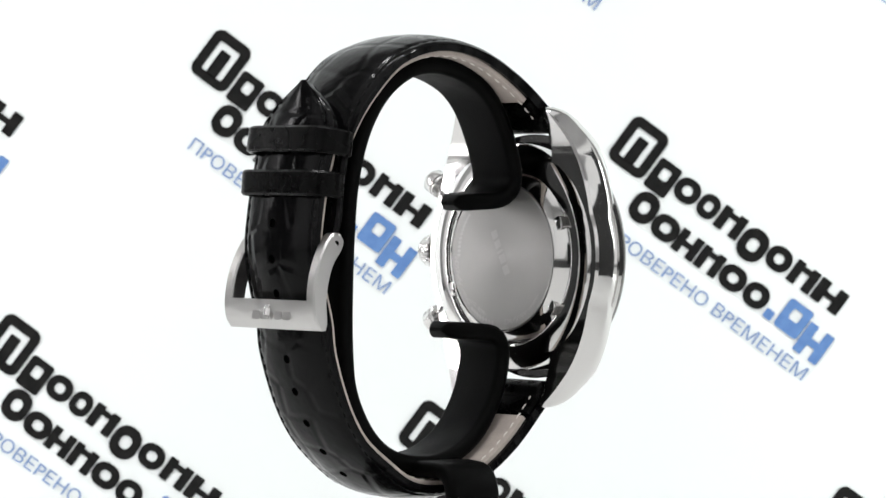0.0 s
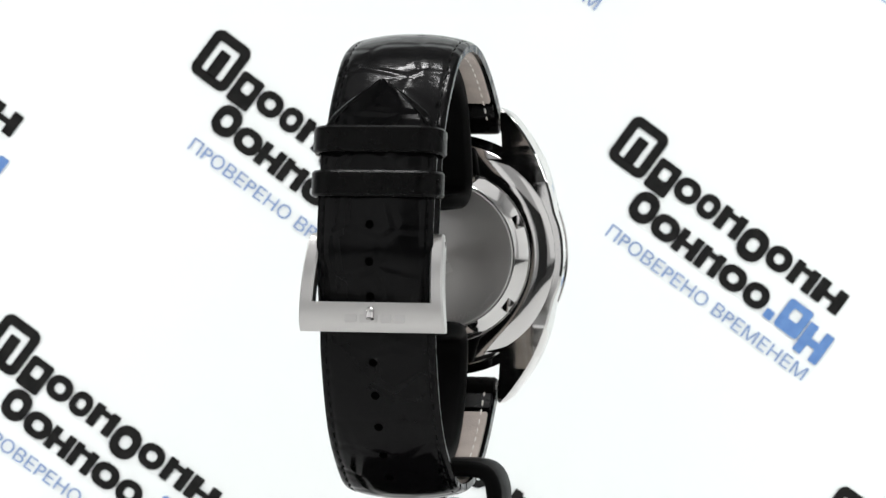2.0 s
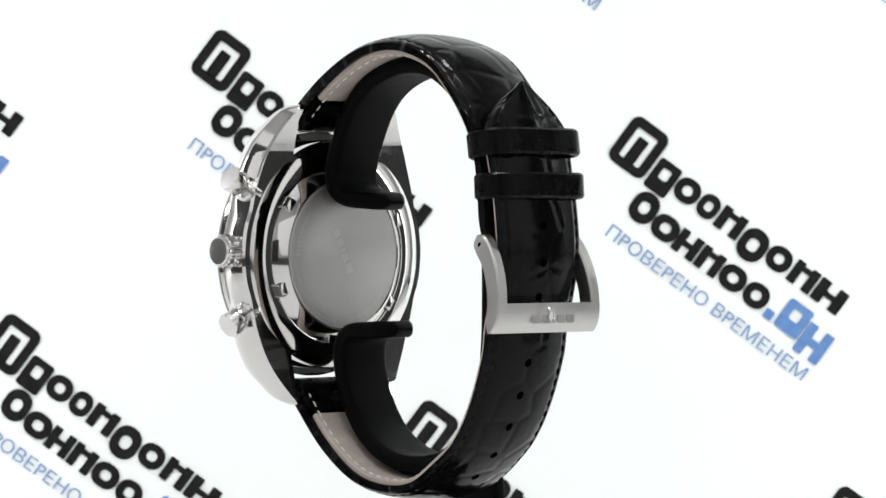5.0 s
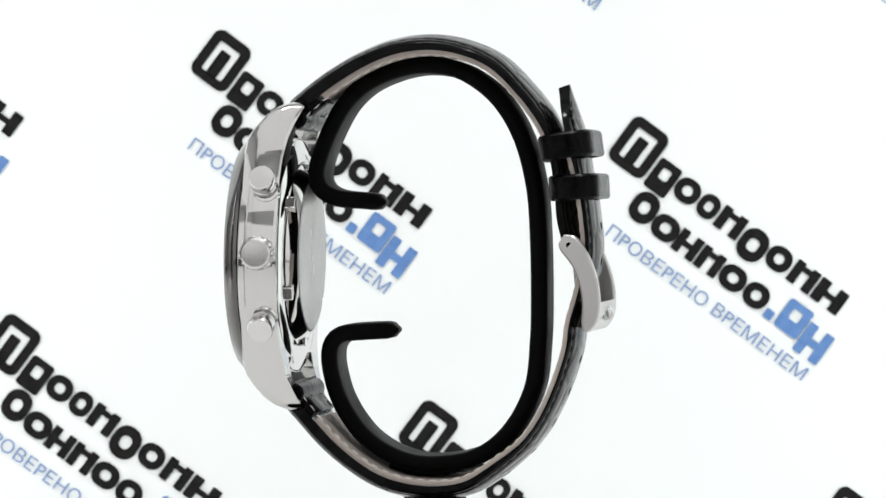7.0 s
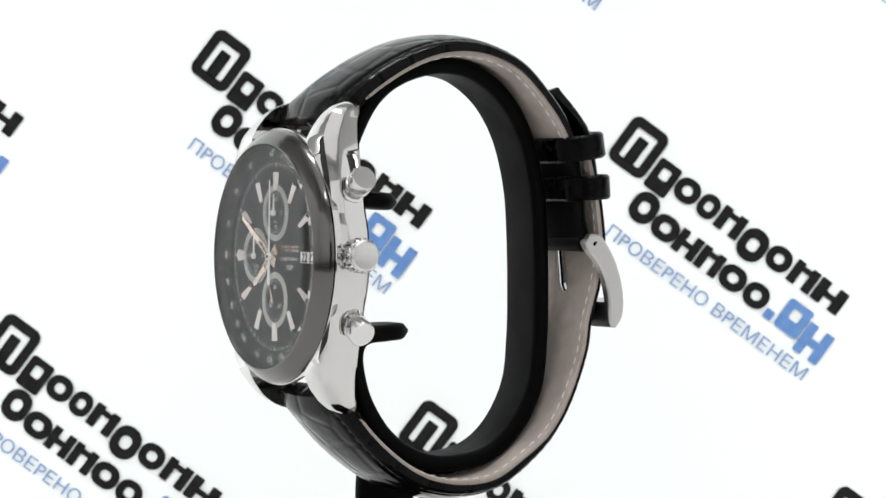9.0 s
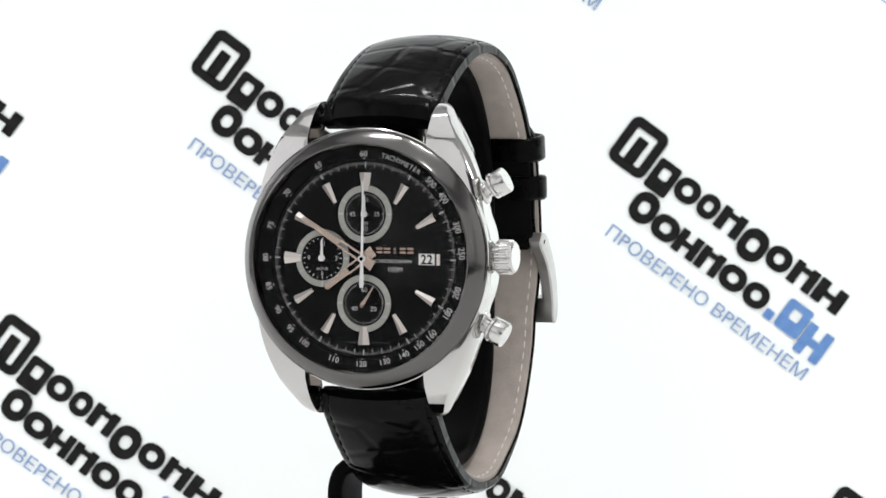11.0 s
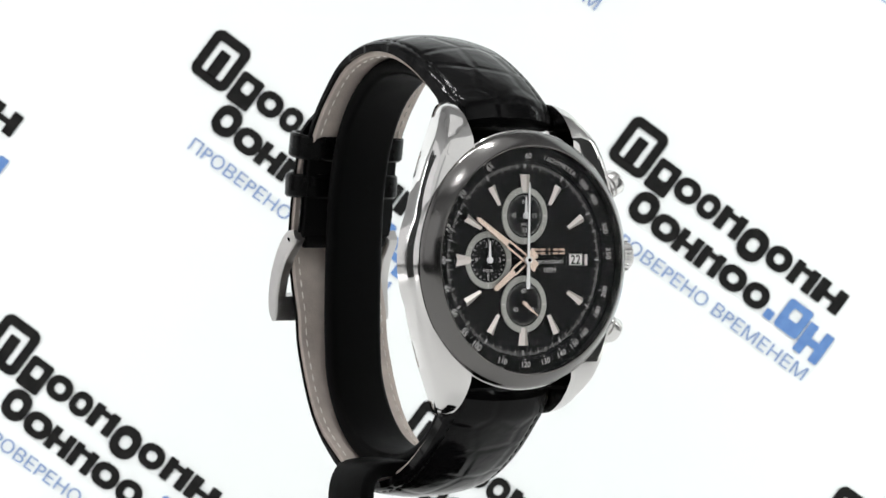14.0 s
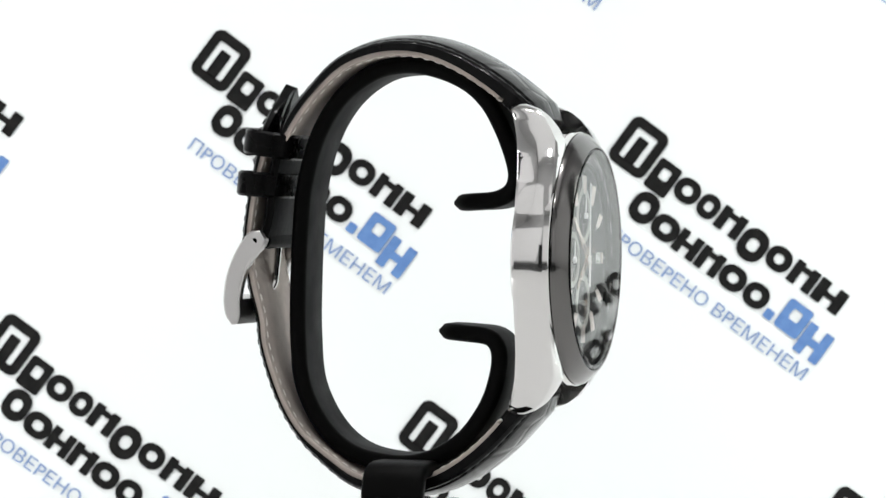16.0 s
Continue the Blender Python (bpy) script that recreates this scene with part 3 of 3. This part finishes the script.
def strap_skin(path, s, width, thick, pad, inner=0.0):
    """A padded strap: rings across the path; returns the bmesh with its lengthwise layout as uv."""
    nrm = frames_of(path)
    rings, uvs = [], []
    us = [-1, -0.97, -0.92, -0.865, -0.85, -0.82, -0.76, -0.66, -0.5, -0.3, -0.1, 0.1, 0.3, 0.5, 0.66, 0.76, 0.82, 0.85, 0.865, 0.92, 0.97, 1]
    for k, (p, n) in enumerate(zip(path, nrm)):
        th, pd, w = thick(s[k]), pad(s[k]), width(s[k])
        ring, row = [], []
        for u in us:
            a = abs(u)
            lift = section(th, pd, a, w)
            q = p + n * lift
            ring.append((u * w / 2 + drift(q[0]), q[0], q[1]))
            row.append((u * w / 2, s[k]))
        for u in (1, 0.96, 0.5, 0, -0.5, -0.96, -1):
            q = p + n * inner
            ring.append((u * w / 2 + drift(q[0]), q[0], q[1]))
            row.append((u * w / 2, s[k]))
        rings.append(ring)
        uvs.append(row)
    bm = loft(rings)
    lay = bm.loops.layers.uv.new("along")
    flatuv = [uv for row in uvs for uv in row]
    bm.verts.index_update()
    for f in bm.faces:
        for l in f.loops:
            l[lay].uv = flatuv[l.vert.index]
    return bm


def stitches(path, s, u, v, start, stop, pitch, length, r):
    """Little thread dashes along the path at the offset u across and v outwards."""
    nrm = frames_of(path)
    bms = []
    t = start
    while t + length < stop:
        ring_pts = []
        for q in (t, t + length * 0.25, t + length * 0.75, t + length):
            y, z = np.interp(q, s, path[:, 0]), np.interp(q, s, path[:, 1])
            n = np.array([np.interp(q, s, nrm[:, 0]), np.interp(q, s, nrm[:, 1])])
            out = v(q) if callable(v) else v
            lift = out if q in (t + length * 0.25, t + length * 0.75) else out - np.sign(out + 1e-9) * r * 1.2
            ring_pts.append((y + n[0] * lift, z + n[1] * lift, n))
        rings = []
        for y, z, n in ring_pts:
            rings.append([(u + drift(y) + r * math.cos(a) , y + n[0] * r * math.sin(a), z + n[1] * r * math.sin(a)) for a in (0, 1.57, 3.14, 4.71)])
        bms.append(loft(rings))
        t += pitch
    return merge(*bms)


UP = [(-22.2, 22.6), (-19.6, 25.4), (-14.8, 29.4), (-9.0, 33.0), (-3.6, 35.2), (1.9, 36.0), (7.4, 35.4), (12.9, 33.2), (17.4, 29.2), (21.5, 24.1), (24.3, 18.6), (25.5, 12.5), (26.0, 7.0), (27.0, 3.2)]
DOWN = [(-22.2, -22.6), (-19.0, -26.4), (-14.0, -31.9), (-8.4, -36.3), (-3.2, -38.7), (3.0, -39.6), (9.2, -38.8), (14.6, -35.5), (20.0, -31.1), (23.8, -24.9), (26.8, -16.5), (27.6, -11.0), (29.2, -5.0), (30.2, 1.5), (29.8, 7.0), (28.8, 13.0), (27.2, 19.0), (25.8, 24.2), (24.8, 28.0), (24.2, 29.8)]


def up_thick(q):
    return 2.1 if q < LU - 22 else max(1.5, 2.1 - (q - LU + 22) * 0.08)


def up_pad(q):
    return (1.6 * (1 - 0.75 * min(1, q / 46)) + 0.2) * min(1, 0.25 + q / 4)


def down_thick(q):
    """The free end swells a little behind its point."""
    return (2.1 if q < 44 else max(1.6, 2.1 - (q - 44) * 0.06)) + 0.6 * max(0.0, 1 - abs(q - LD + 9) / 7)


def down_pad(q):
    return (1.4 * (1 - 0.8 * min(1, q / 50)) + 0.2) * min(1, 0.25 + q / 4)


def down_width(q):
    return (20.9 - 0.9 * min(1, q / 60)) * (1 if q < LD - 10 else max(0.06, 1 - ((q - LD + 10) / 10) ** 2.0))


up_path, up_s = smooth_path(UP, 1.0)
down_path, down_s = smooth_path(DOWN, 1.0)
LU, LD = up_s[-1], down_s[-1]
up = part("strap_upper", strap_skin(up_path, up_s, lambda q: 21.0 - 0.7 * q / LU, up_thick, up_pad), CROC, watch, "black embossed leather strap half with buckle")
down = part("strap_lower", turned(strap_skin(down_path * np.array([1, -1]), down_s, down_width, down_thick, down_pad), Matrix.Diagonal((1, 1, -1, 1))), CROC, watch, "black embossed leather strap half with punched holes")


def lining(path, s, w, a, b, mirror):
    keep = (s >= a) & (s <= b)
    p = path[keep] * (np.array([1, -1]) if mirror else 1)
    n = frames_of(p)
    rings = []
    for q, m in zip(p, n):
        ring = []
        for u, v in ((-1, 0.05), (-1, -0.7), (-0.98, -0.82), (0.98, -0.82), (1, -0.7), (1, 0.05)):
            c = q + m * v
            ring.append((u * w / 2 + drift(c[0]), c[0], -c[1] if mirror else c[1]))
        rings.append(ring)
    return loft(rings)


def stitched(path, s, u, v, a, b, mirror, pitch=2.0, length=1.35, r=0.16):
    p = path * (np.array([1, -1]) if mirror else 1)
    bm = stitches(p, s, u, v, a, b, pitch, length, r)
    return turned(bm, Matrix.Diagonal((1, 1, -1, 1))) if mirror else bm


for own, path, s, mirror, stop in ((up, up_path, up_s, False, LU - 15), (down, down_path, down_s, True, LD - 9)):
    part("lining_lead", lining(path, s, 19.8, 0, 7.5, mirror), PLAIN_LEATHER, own, "black lining near the lugs")
    part("lining", lining(path, s, 19.2, 7.5, LD - 10 if mirror else LU - 16, mirror), LINING, own, "beige leather lining")
    for u in (-9.1, 9.1):
        part("stitching", stitched(path, s, u * 0.985, (lambda q: section(down_thick(q), down_pad(q), 0.87) + 0.04) if mirror else (lambda q: section(up_thick(q), up_pad(q), 0.87) + 0.04), 2, LD - 12 if mirror else LU - 8, mirror, 2.0, 1.35, 0.16), THREAD_DARK, own)
        part("lining_stitching", stitched(path, s, u * 0.93, -0.85, 3, stop, mirror, 2.2, 1.5, 0.15), THREAD_PALE, own, "pale lining stitches")

part("folded_end", lining(up_path, up_s, 19.4, LU - 16, LU, False), MATT_LEATHER, up, "matt black folded end behind the buckle")
# stitches follow the point of the free end
for sx in (-1, 1):
    bms = []
    for q in np.arange(LD - 12.5, LD - 2.5, 1.7):
        ends = []
        for t in (q, q + 1.15):
            i = int(np.argmin(abs(down_s - t)))
            n = frames_of(down_path * np.array([1, -1]))[i] * np.array([1, -1])
            y, z = np.interp(t, down_s, down_path[:, 0]), np.interp(t, down_s, down_path[:, 1])
            up_by = section(down_thick(t), down_pad(t), 0.8, down_width(t)) + 0.06
            ends.append((sx * max(0.3, down_width(t) / 2 - 1.4) + drift(y), y + n[0] * up_by, z + n[1] * up_by))
        bms.append(loft([[(x + 0.17 * math.cos(a), y + 0.17 * math.sin(a), z) for a in (0, 1.57, 3.14, 4.71)] for x, y, z in ends]))
    part("tip_stitching", merge(*bms), THREAD_DARK, down)
# punched holes in the long half: flush plugs whose black stands for shade
dn = frames_of(down_path * np.array([1, -1]))
down_n = np.stack([dn[:, 0], -dn[:, 1]], 1)
# arc length where the first visible hole sits
first = float(down_s[np.argmin(np.hypot(down_path[:, 0] - 25.6, down_path[:, 1] + 16.3))])
for k in range(-4, 5):
    q = first + k * 5.75
    if k == 1:
        continue
    i = int(np.argmin(abs(down_s - q)))
    y, z = np.interp(q, down_s, down_path[:, 0]), np.interp(q, down_s, down_path[:, 1])
    n = down_n[i]
    top = down_thick(q) + down_pad(q) + 0.02
    bm = lathe([(0, -top), (0.75, -top), (0.75, 0.0), (0, 0.0)], 18)
    m = Vector((0, n[0], n[1]))
    rot = Vector((0, -1, 0)).rotation_difference(m).to_matrix().to_4x4()
    part("strap_hole", turned(bm, Matrix.Translation((drift(y) + 0.6, y, z)) @ rot), DEAD_BLACK, down)

# keepers: flattened leather loops round both layers
TWIST = Matrix.Translation((0.9, 26.7, 0)) @ Matrix.Rotation(radians(-1), 4, "Z") @ Matrix.Translation((-0.9, -27, 0))


def keeper(y0, y1, z0, z1, lean):
    ring_o = rounded(1.7 - 11.4, 1.7 + 11.4, y0, y1, 4.3, 8)
    ring_i = rounded(1.7 - 10.4, 1.7 + 10.4, y0 + 1.0, y1 - 1.1, 3.3, 8)
    levels = ((z0, 0.35), (z0 + 0.4, 0), (z1 - 0.4, 0), (z1, 0.35))
    c = (y0 + y1) / 2
    def at(pts, z, inset, sgn):
        out = []
        for x, y in pts:
            dx, dy = x - 1.7, y - c
            f = 1 - sgn * inset / 12
            g = 1 - sgn * inset / (y1 - y0) * 2
            out.append((1.7 + dx * f, c + dy * g, z))
        return out
    rows = [at(ring_o, z, i, 1) for z, i in levels] + [at(ring_i, z, i, -1) for z, i in levels[::-1]]
    bm = bmesh.new()
    vs = [[bm.verts.new(p) for p in r] for r in rows]
    n = len(vs[0])
    for a, b in zip(vs, vs[1:] + vs[:1]):
        for k in range(n):
            bm.faces.new((a[k], a[(k + 1) % n], b[(k + 1) % n], b[k]))
    tilt = Matrix.Translation((0, c, (z0 + z1) / 2)) @ Matrix.Rotation(radians(lean), 4, "X") @ Matrix.Translation((0, -c, -(z0 + z1) / 2))
    return turned(turned(bm, tilt), TWIST)


part("keeper", keeper(22.2, 31.6, 17.4, 21.9, 9), PLAIN_LEATHER, watch, "black leather strap keeper loop")
part("keeper", keeper(24.0, 32.8, 10.3, 14.7, 4), PLAIN_LEATHER, watch, "black leather strap keeper loop")

# buckle
CX = 1.6
OUT = [(27.2, 4.3), (29.2, 4.0), (31.4, 1.0), (33.0, -3.0), (33.6, -7.0), (33.2, -10.5), (31.9, -12.3)]
INN = [(26.2, 2.6), (26.7, 1.4), (28.8, -1.2), (30.1, -4.6), (30.6, -8.0), (30.5, -10.8), (30.9, -12.2)]
so, _ = smooth_path(OUT, 0.7)
si, _ = smooth_path(INN, 0.7)
n_ = 26
ro = np.stack([np.interp(np.linspace(0, 1, n_), np.linspace(0, 1, len(so)), so[:, k]) for k in (0, 1)], 1)
ri = np.stack([np.interp(np.linspace(0, 1, n_), np.linspace(0, 1, len(si)), si[:, k]) for k in (0, 1)], 1)


def buckle_piece(x_in, x_out, a, b):
    """A stretch of the curved frame between two inner and outer half-widths."""
    rings = []
    for k in range(a, b):
        o, i = ro[k], ri[k]
        m = (o - i) / max(1e-6, np.linalg.norm(o - i)) * 0.3
        e = 0.3
        w0, w1 = x_in(k), x_out(k)
        o = o + m * (0.06 if w1 - w0 > 5 else 0)
        rings.append([(w0 + e, *o), (w1 - e, *o), (w1, *(o - m)), (w1, *(i + m)), (w1 - e, *i), (w0 + e, *i), (w0, *(i + m)), (w0, *(o - m))])
    return loft(rings)


def half(k):
    return 11.3 + 1.3 * (k / (n_ - 1)) ** 0.7


pieces = [buckle_piece(lambda k: CX + half(k) - 2.2, lambda k: CX + half(k), 0, n_ - 6),
          buckle_piece(lambda k: CX - half(k), lambda k: CX - half(k) + 2.2, 0, n_ - 6),
          buckle_piece(lambda k: CX - half(k) - 0.02, lambda k: CX + half(k) + 0.02, n_ - 8, n_)]
buckle = part("buckle", turned(merge(*pieces), TWIST), SATIN, watch, "satin steel pin buckle")
part("buckle_bar", turned(turned(lathe([(0, -11.2), (0.75, -11.2), (0.75, 11.2), (0, 11.2)], 20), Matrix.Translation((CX, 27.9, 2.5)) @ Matrix.Rotation(radians(90), 4, "Z")), TWIST), STEEL, buckle)
part("bar_loop", turned(turned(lathe([(0, -8.6), (1.35, -8.6), (1.5, -8.4), (1.5, 8.4), (1.35, 8.6), (0, 8.6)], 24), Matrix.Translation((CX, 27.6, 2.6)) @ Matrix.Rotation(radians(90), 4, "Z")), TWIST), MATT_LEATHER, up, "leather rolled round the buckle bar")
for sx in (-1, 1):
    bm = lathe([(0, -0.08), (0.5, -0.08), (0.5, 0.08), (0, 0.08)], 16)
    part("pin_end", turned(turned(bm, Matrix.Translation((CX + sx * 11.5, 28.1, 2.5)) @ Matrix.Rotation(radians(90), 4, "Z")), TWIST), DEAD_BLACK, buckle)
tongue_path = [(27.6, 2.5), (28.0, -2.0), (28.6, -5.6), (30.8, -7.3), (33.4, -8.4), (33.9, -10.0)]
tp, _ = smooth_path(tongue_path, 0.6)
rings = [[(CX + 0.9 * math.cos(a) * 0.8, y + 0.55 * math.sin(a), z + 0.3 * math.sin(a)) for a in np.linspace(0, 2 * math.pi, 10, endpoint=False)] for y, z in tp]
part("tongue", turned(loft(rings), TWIST), STEEL, buckle, "steel buckle tongue")
for k, w in enumerate((1.8, 1.7, 0.5, 1.9, 2.0)):
    x = (-5.0, -2.7, -0.9, 0.9, 3.4)[k]
    bm = prism(rounded(x - w / 2, x + w / 2, -0.75, 0.75, 0.2, 3), -0.05, 0.05)
    part("stamped_block", turned(turned(bm, Matrix.Translation((CX, 33.51, -9.9)) @ Matrix.Rotation(radians(6), 4, "X")), TWIST), SATIN, buckle, smooth=False)

# leather rolled round the spring bars
for sz, own in ((1, up), (-1, down)):
    part("rolled_end", turned(lathe([(0, -10.4), (1.6, -10.4), (1.9, -10.1), (1.9, 10.1), (1.6, 10.4), (0, 10.4)], 28), Matrix.Translation((0, -20.9, sz * 24.0)) @ Matrix.Rotation(radians(90), 4, "Z")), PLAIN_LEATHER, own)
# spring bars between the lugs
for sz in (1, -1):
    part("spring_bar", turned(lathe([(0, -10.9), (0.8, -10.9), (0.8, 10.9), (0, 10.9)], 16), Matrix.Translation((0, -20.9, sz * 24.0)) @ Matrix.Rotation(radians(90), 4, "Z")), STEEL, watch)


# ---------------------------------------------------------------- the stand
stand = thing("watch_stand", "matt black plastic C-shaped cuff stand holding the watch", "watch stand")
CUFF = [(-6.2, 9.5), (-10.0, 9.8), (-14.5, 10.2), (-17.2, 11.6), (-18.2, 14.0), (-17.7, 17.2), (-15.7, 22.4), (-12.9, 27.2), (-8.9, 30.7), (-3.2, 33.0), (2.3, 33.6), (8.0, 32.3), (13.8, 28.0), (18.0, 21.3), (20.4, 12.7), (21.2, 4.0),
        (21.5, -6.0), (21.4, -14.5), (20.4, -22.9), (16.5, -30.3), (10.8, -34.8), (3.0, -36.3), (-3.4, -35.2), (-9.2, -31.6), (-13.4, -25.8), (-15.3, -20.0), (-15.4, -16.0), (-13.6, -13.8), (-9.3, -13.2), (-3.7, -12.9)]


def band(path, width, thick, x_mid, taper=0.0):
    n = frames_of(path)
    rings = []
    last = len(path) - 1
    for k, (p, m) in enumerate(zip(path, n)):
        end = min(k, last - k)
        f = math.sqrt(max(0.04, 1 - (1 - min(1, end / 2)) ** 2)) if taper else 1.0
        g = math.sqrt(max(0.09, 1 - (1 - min(1, end / 8)) ** 2)) if taper else 1.0
        ring = []
        for x, z in rounded(-width / 2 * g, width / 2 * g, -thick / 2 * f, thick / 2 * f, thick * 0.45 * f, 5):
            q = p + m * z
            ring.append((x + x_mid, q[0], q[1]))
        rings.append(ring)
    return loft(rings)


cuff_path, _ = smooth_path(CUFF, 1.0)
part("cuff", band(cuff_path, 11.6, 3.0, -0.15, 1.0), RUBBER, stand, "matt black C-shaped cuff")
# the arm leaves the cuff sideways, rounds over and goes down to the foot
arm = [(2.0, -36.8), (-5.0, -36.9), (-10.4, -36.9), (-13.2, -37.6), (-14.6, -40.2), (-14.8, -45.0), (-14.8, -66.0), (-14.2, -71.5), (-11.5, -73.6), (-8.0, -73.9), (12.0, -73.9)]
ap, _ = smooth_path(arm, 1.0)
an = frames_of(ap)
rings = []
for p, m in zip(ap, an):
    rings.append([(p[0] + m[0] * b, a, p[1] + m[1] * b) for a, b in rounded(-5.0, 6.2, -1.4, 1.4, 1.0, 4)])
part("arm", loft(rings), RUBBER, stand, "black plastic arm curving down to the foot")
foot = turned(lathe([(0, -1.6), (24.5, -1.6), (25, -1.2), (25, 0), (0, 0)], 64), Matrix.Translation((0, 0, -75)) @ Matrix.Rotation(radians(-90), 4, "X"))
part("foot", turned(foot, Matrix.Diagonal((1, 1, 1, 1))), RUBBER, stand, "flat round foot")


# ---------------------------------------------------------------- motion of the turntable and the running hands
TURN = [(0.0, -228.13), (0.5, -220.19), (1.0, -210.52), (1.5, -200.87), (2.0, -191.24), (2.5, -182.67), (3.0, -173.79), (3.5, -163.78), (4.0, -153.65), (4.2, -149.5), 
        (4.9, -137.11), (5.6, -124.72), (6.3, -112.33), (6.5, -108.49), (7.0, -98.82), (7.5, -90.04), (8.0, -81.5), (8.5, -71.97), (9.0, -61.49), (9.2, -57.42), 
        (9.9, -43.12), (10.6, -28.82), (11.3, -14.52), (11.5, -10.85), (12.0, -1.18), (12.5, 7.62), (13.0, 16.52), (13.5, 26.04), (14.0, 36.23), (14.5, 45.67), (15.0, 54.63), (15.5, 63.94), (16.0, 73.63)]


def motions():
    rows = [(t, pose(0, 0, HEIGHT, rz=a) @ pose(0.0004, 0, 0)) for t, a in TURN]
    walk(watch, rows)
    walk(stand, rows)
    x, z = SUBS["second"]
    walk(second_hand, [(t, pose(x * MM, (Y0 + CASE_Y - 0.5) * MM, z * MM, ry=45 + 31 * (t - 11.4))) for t in np.linspace(0, 16, 17)])
    walk(minute_hand, [(t, pose(0, (Y0 + CASE_Y - 1.0) * MM, 0, ry=302.5 + 0.5 * (t - 12.4))) for t in (0.0, 16.0)])


motions()
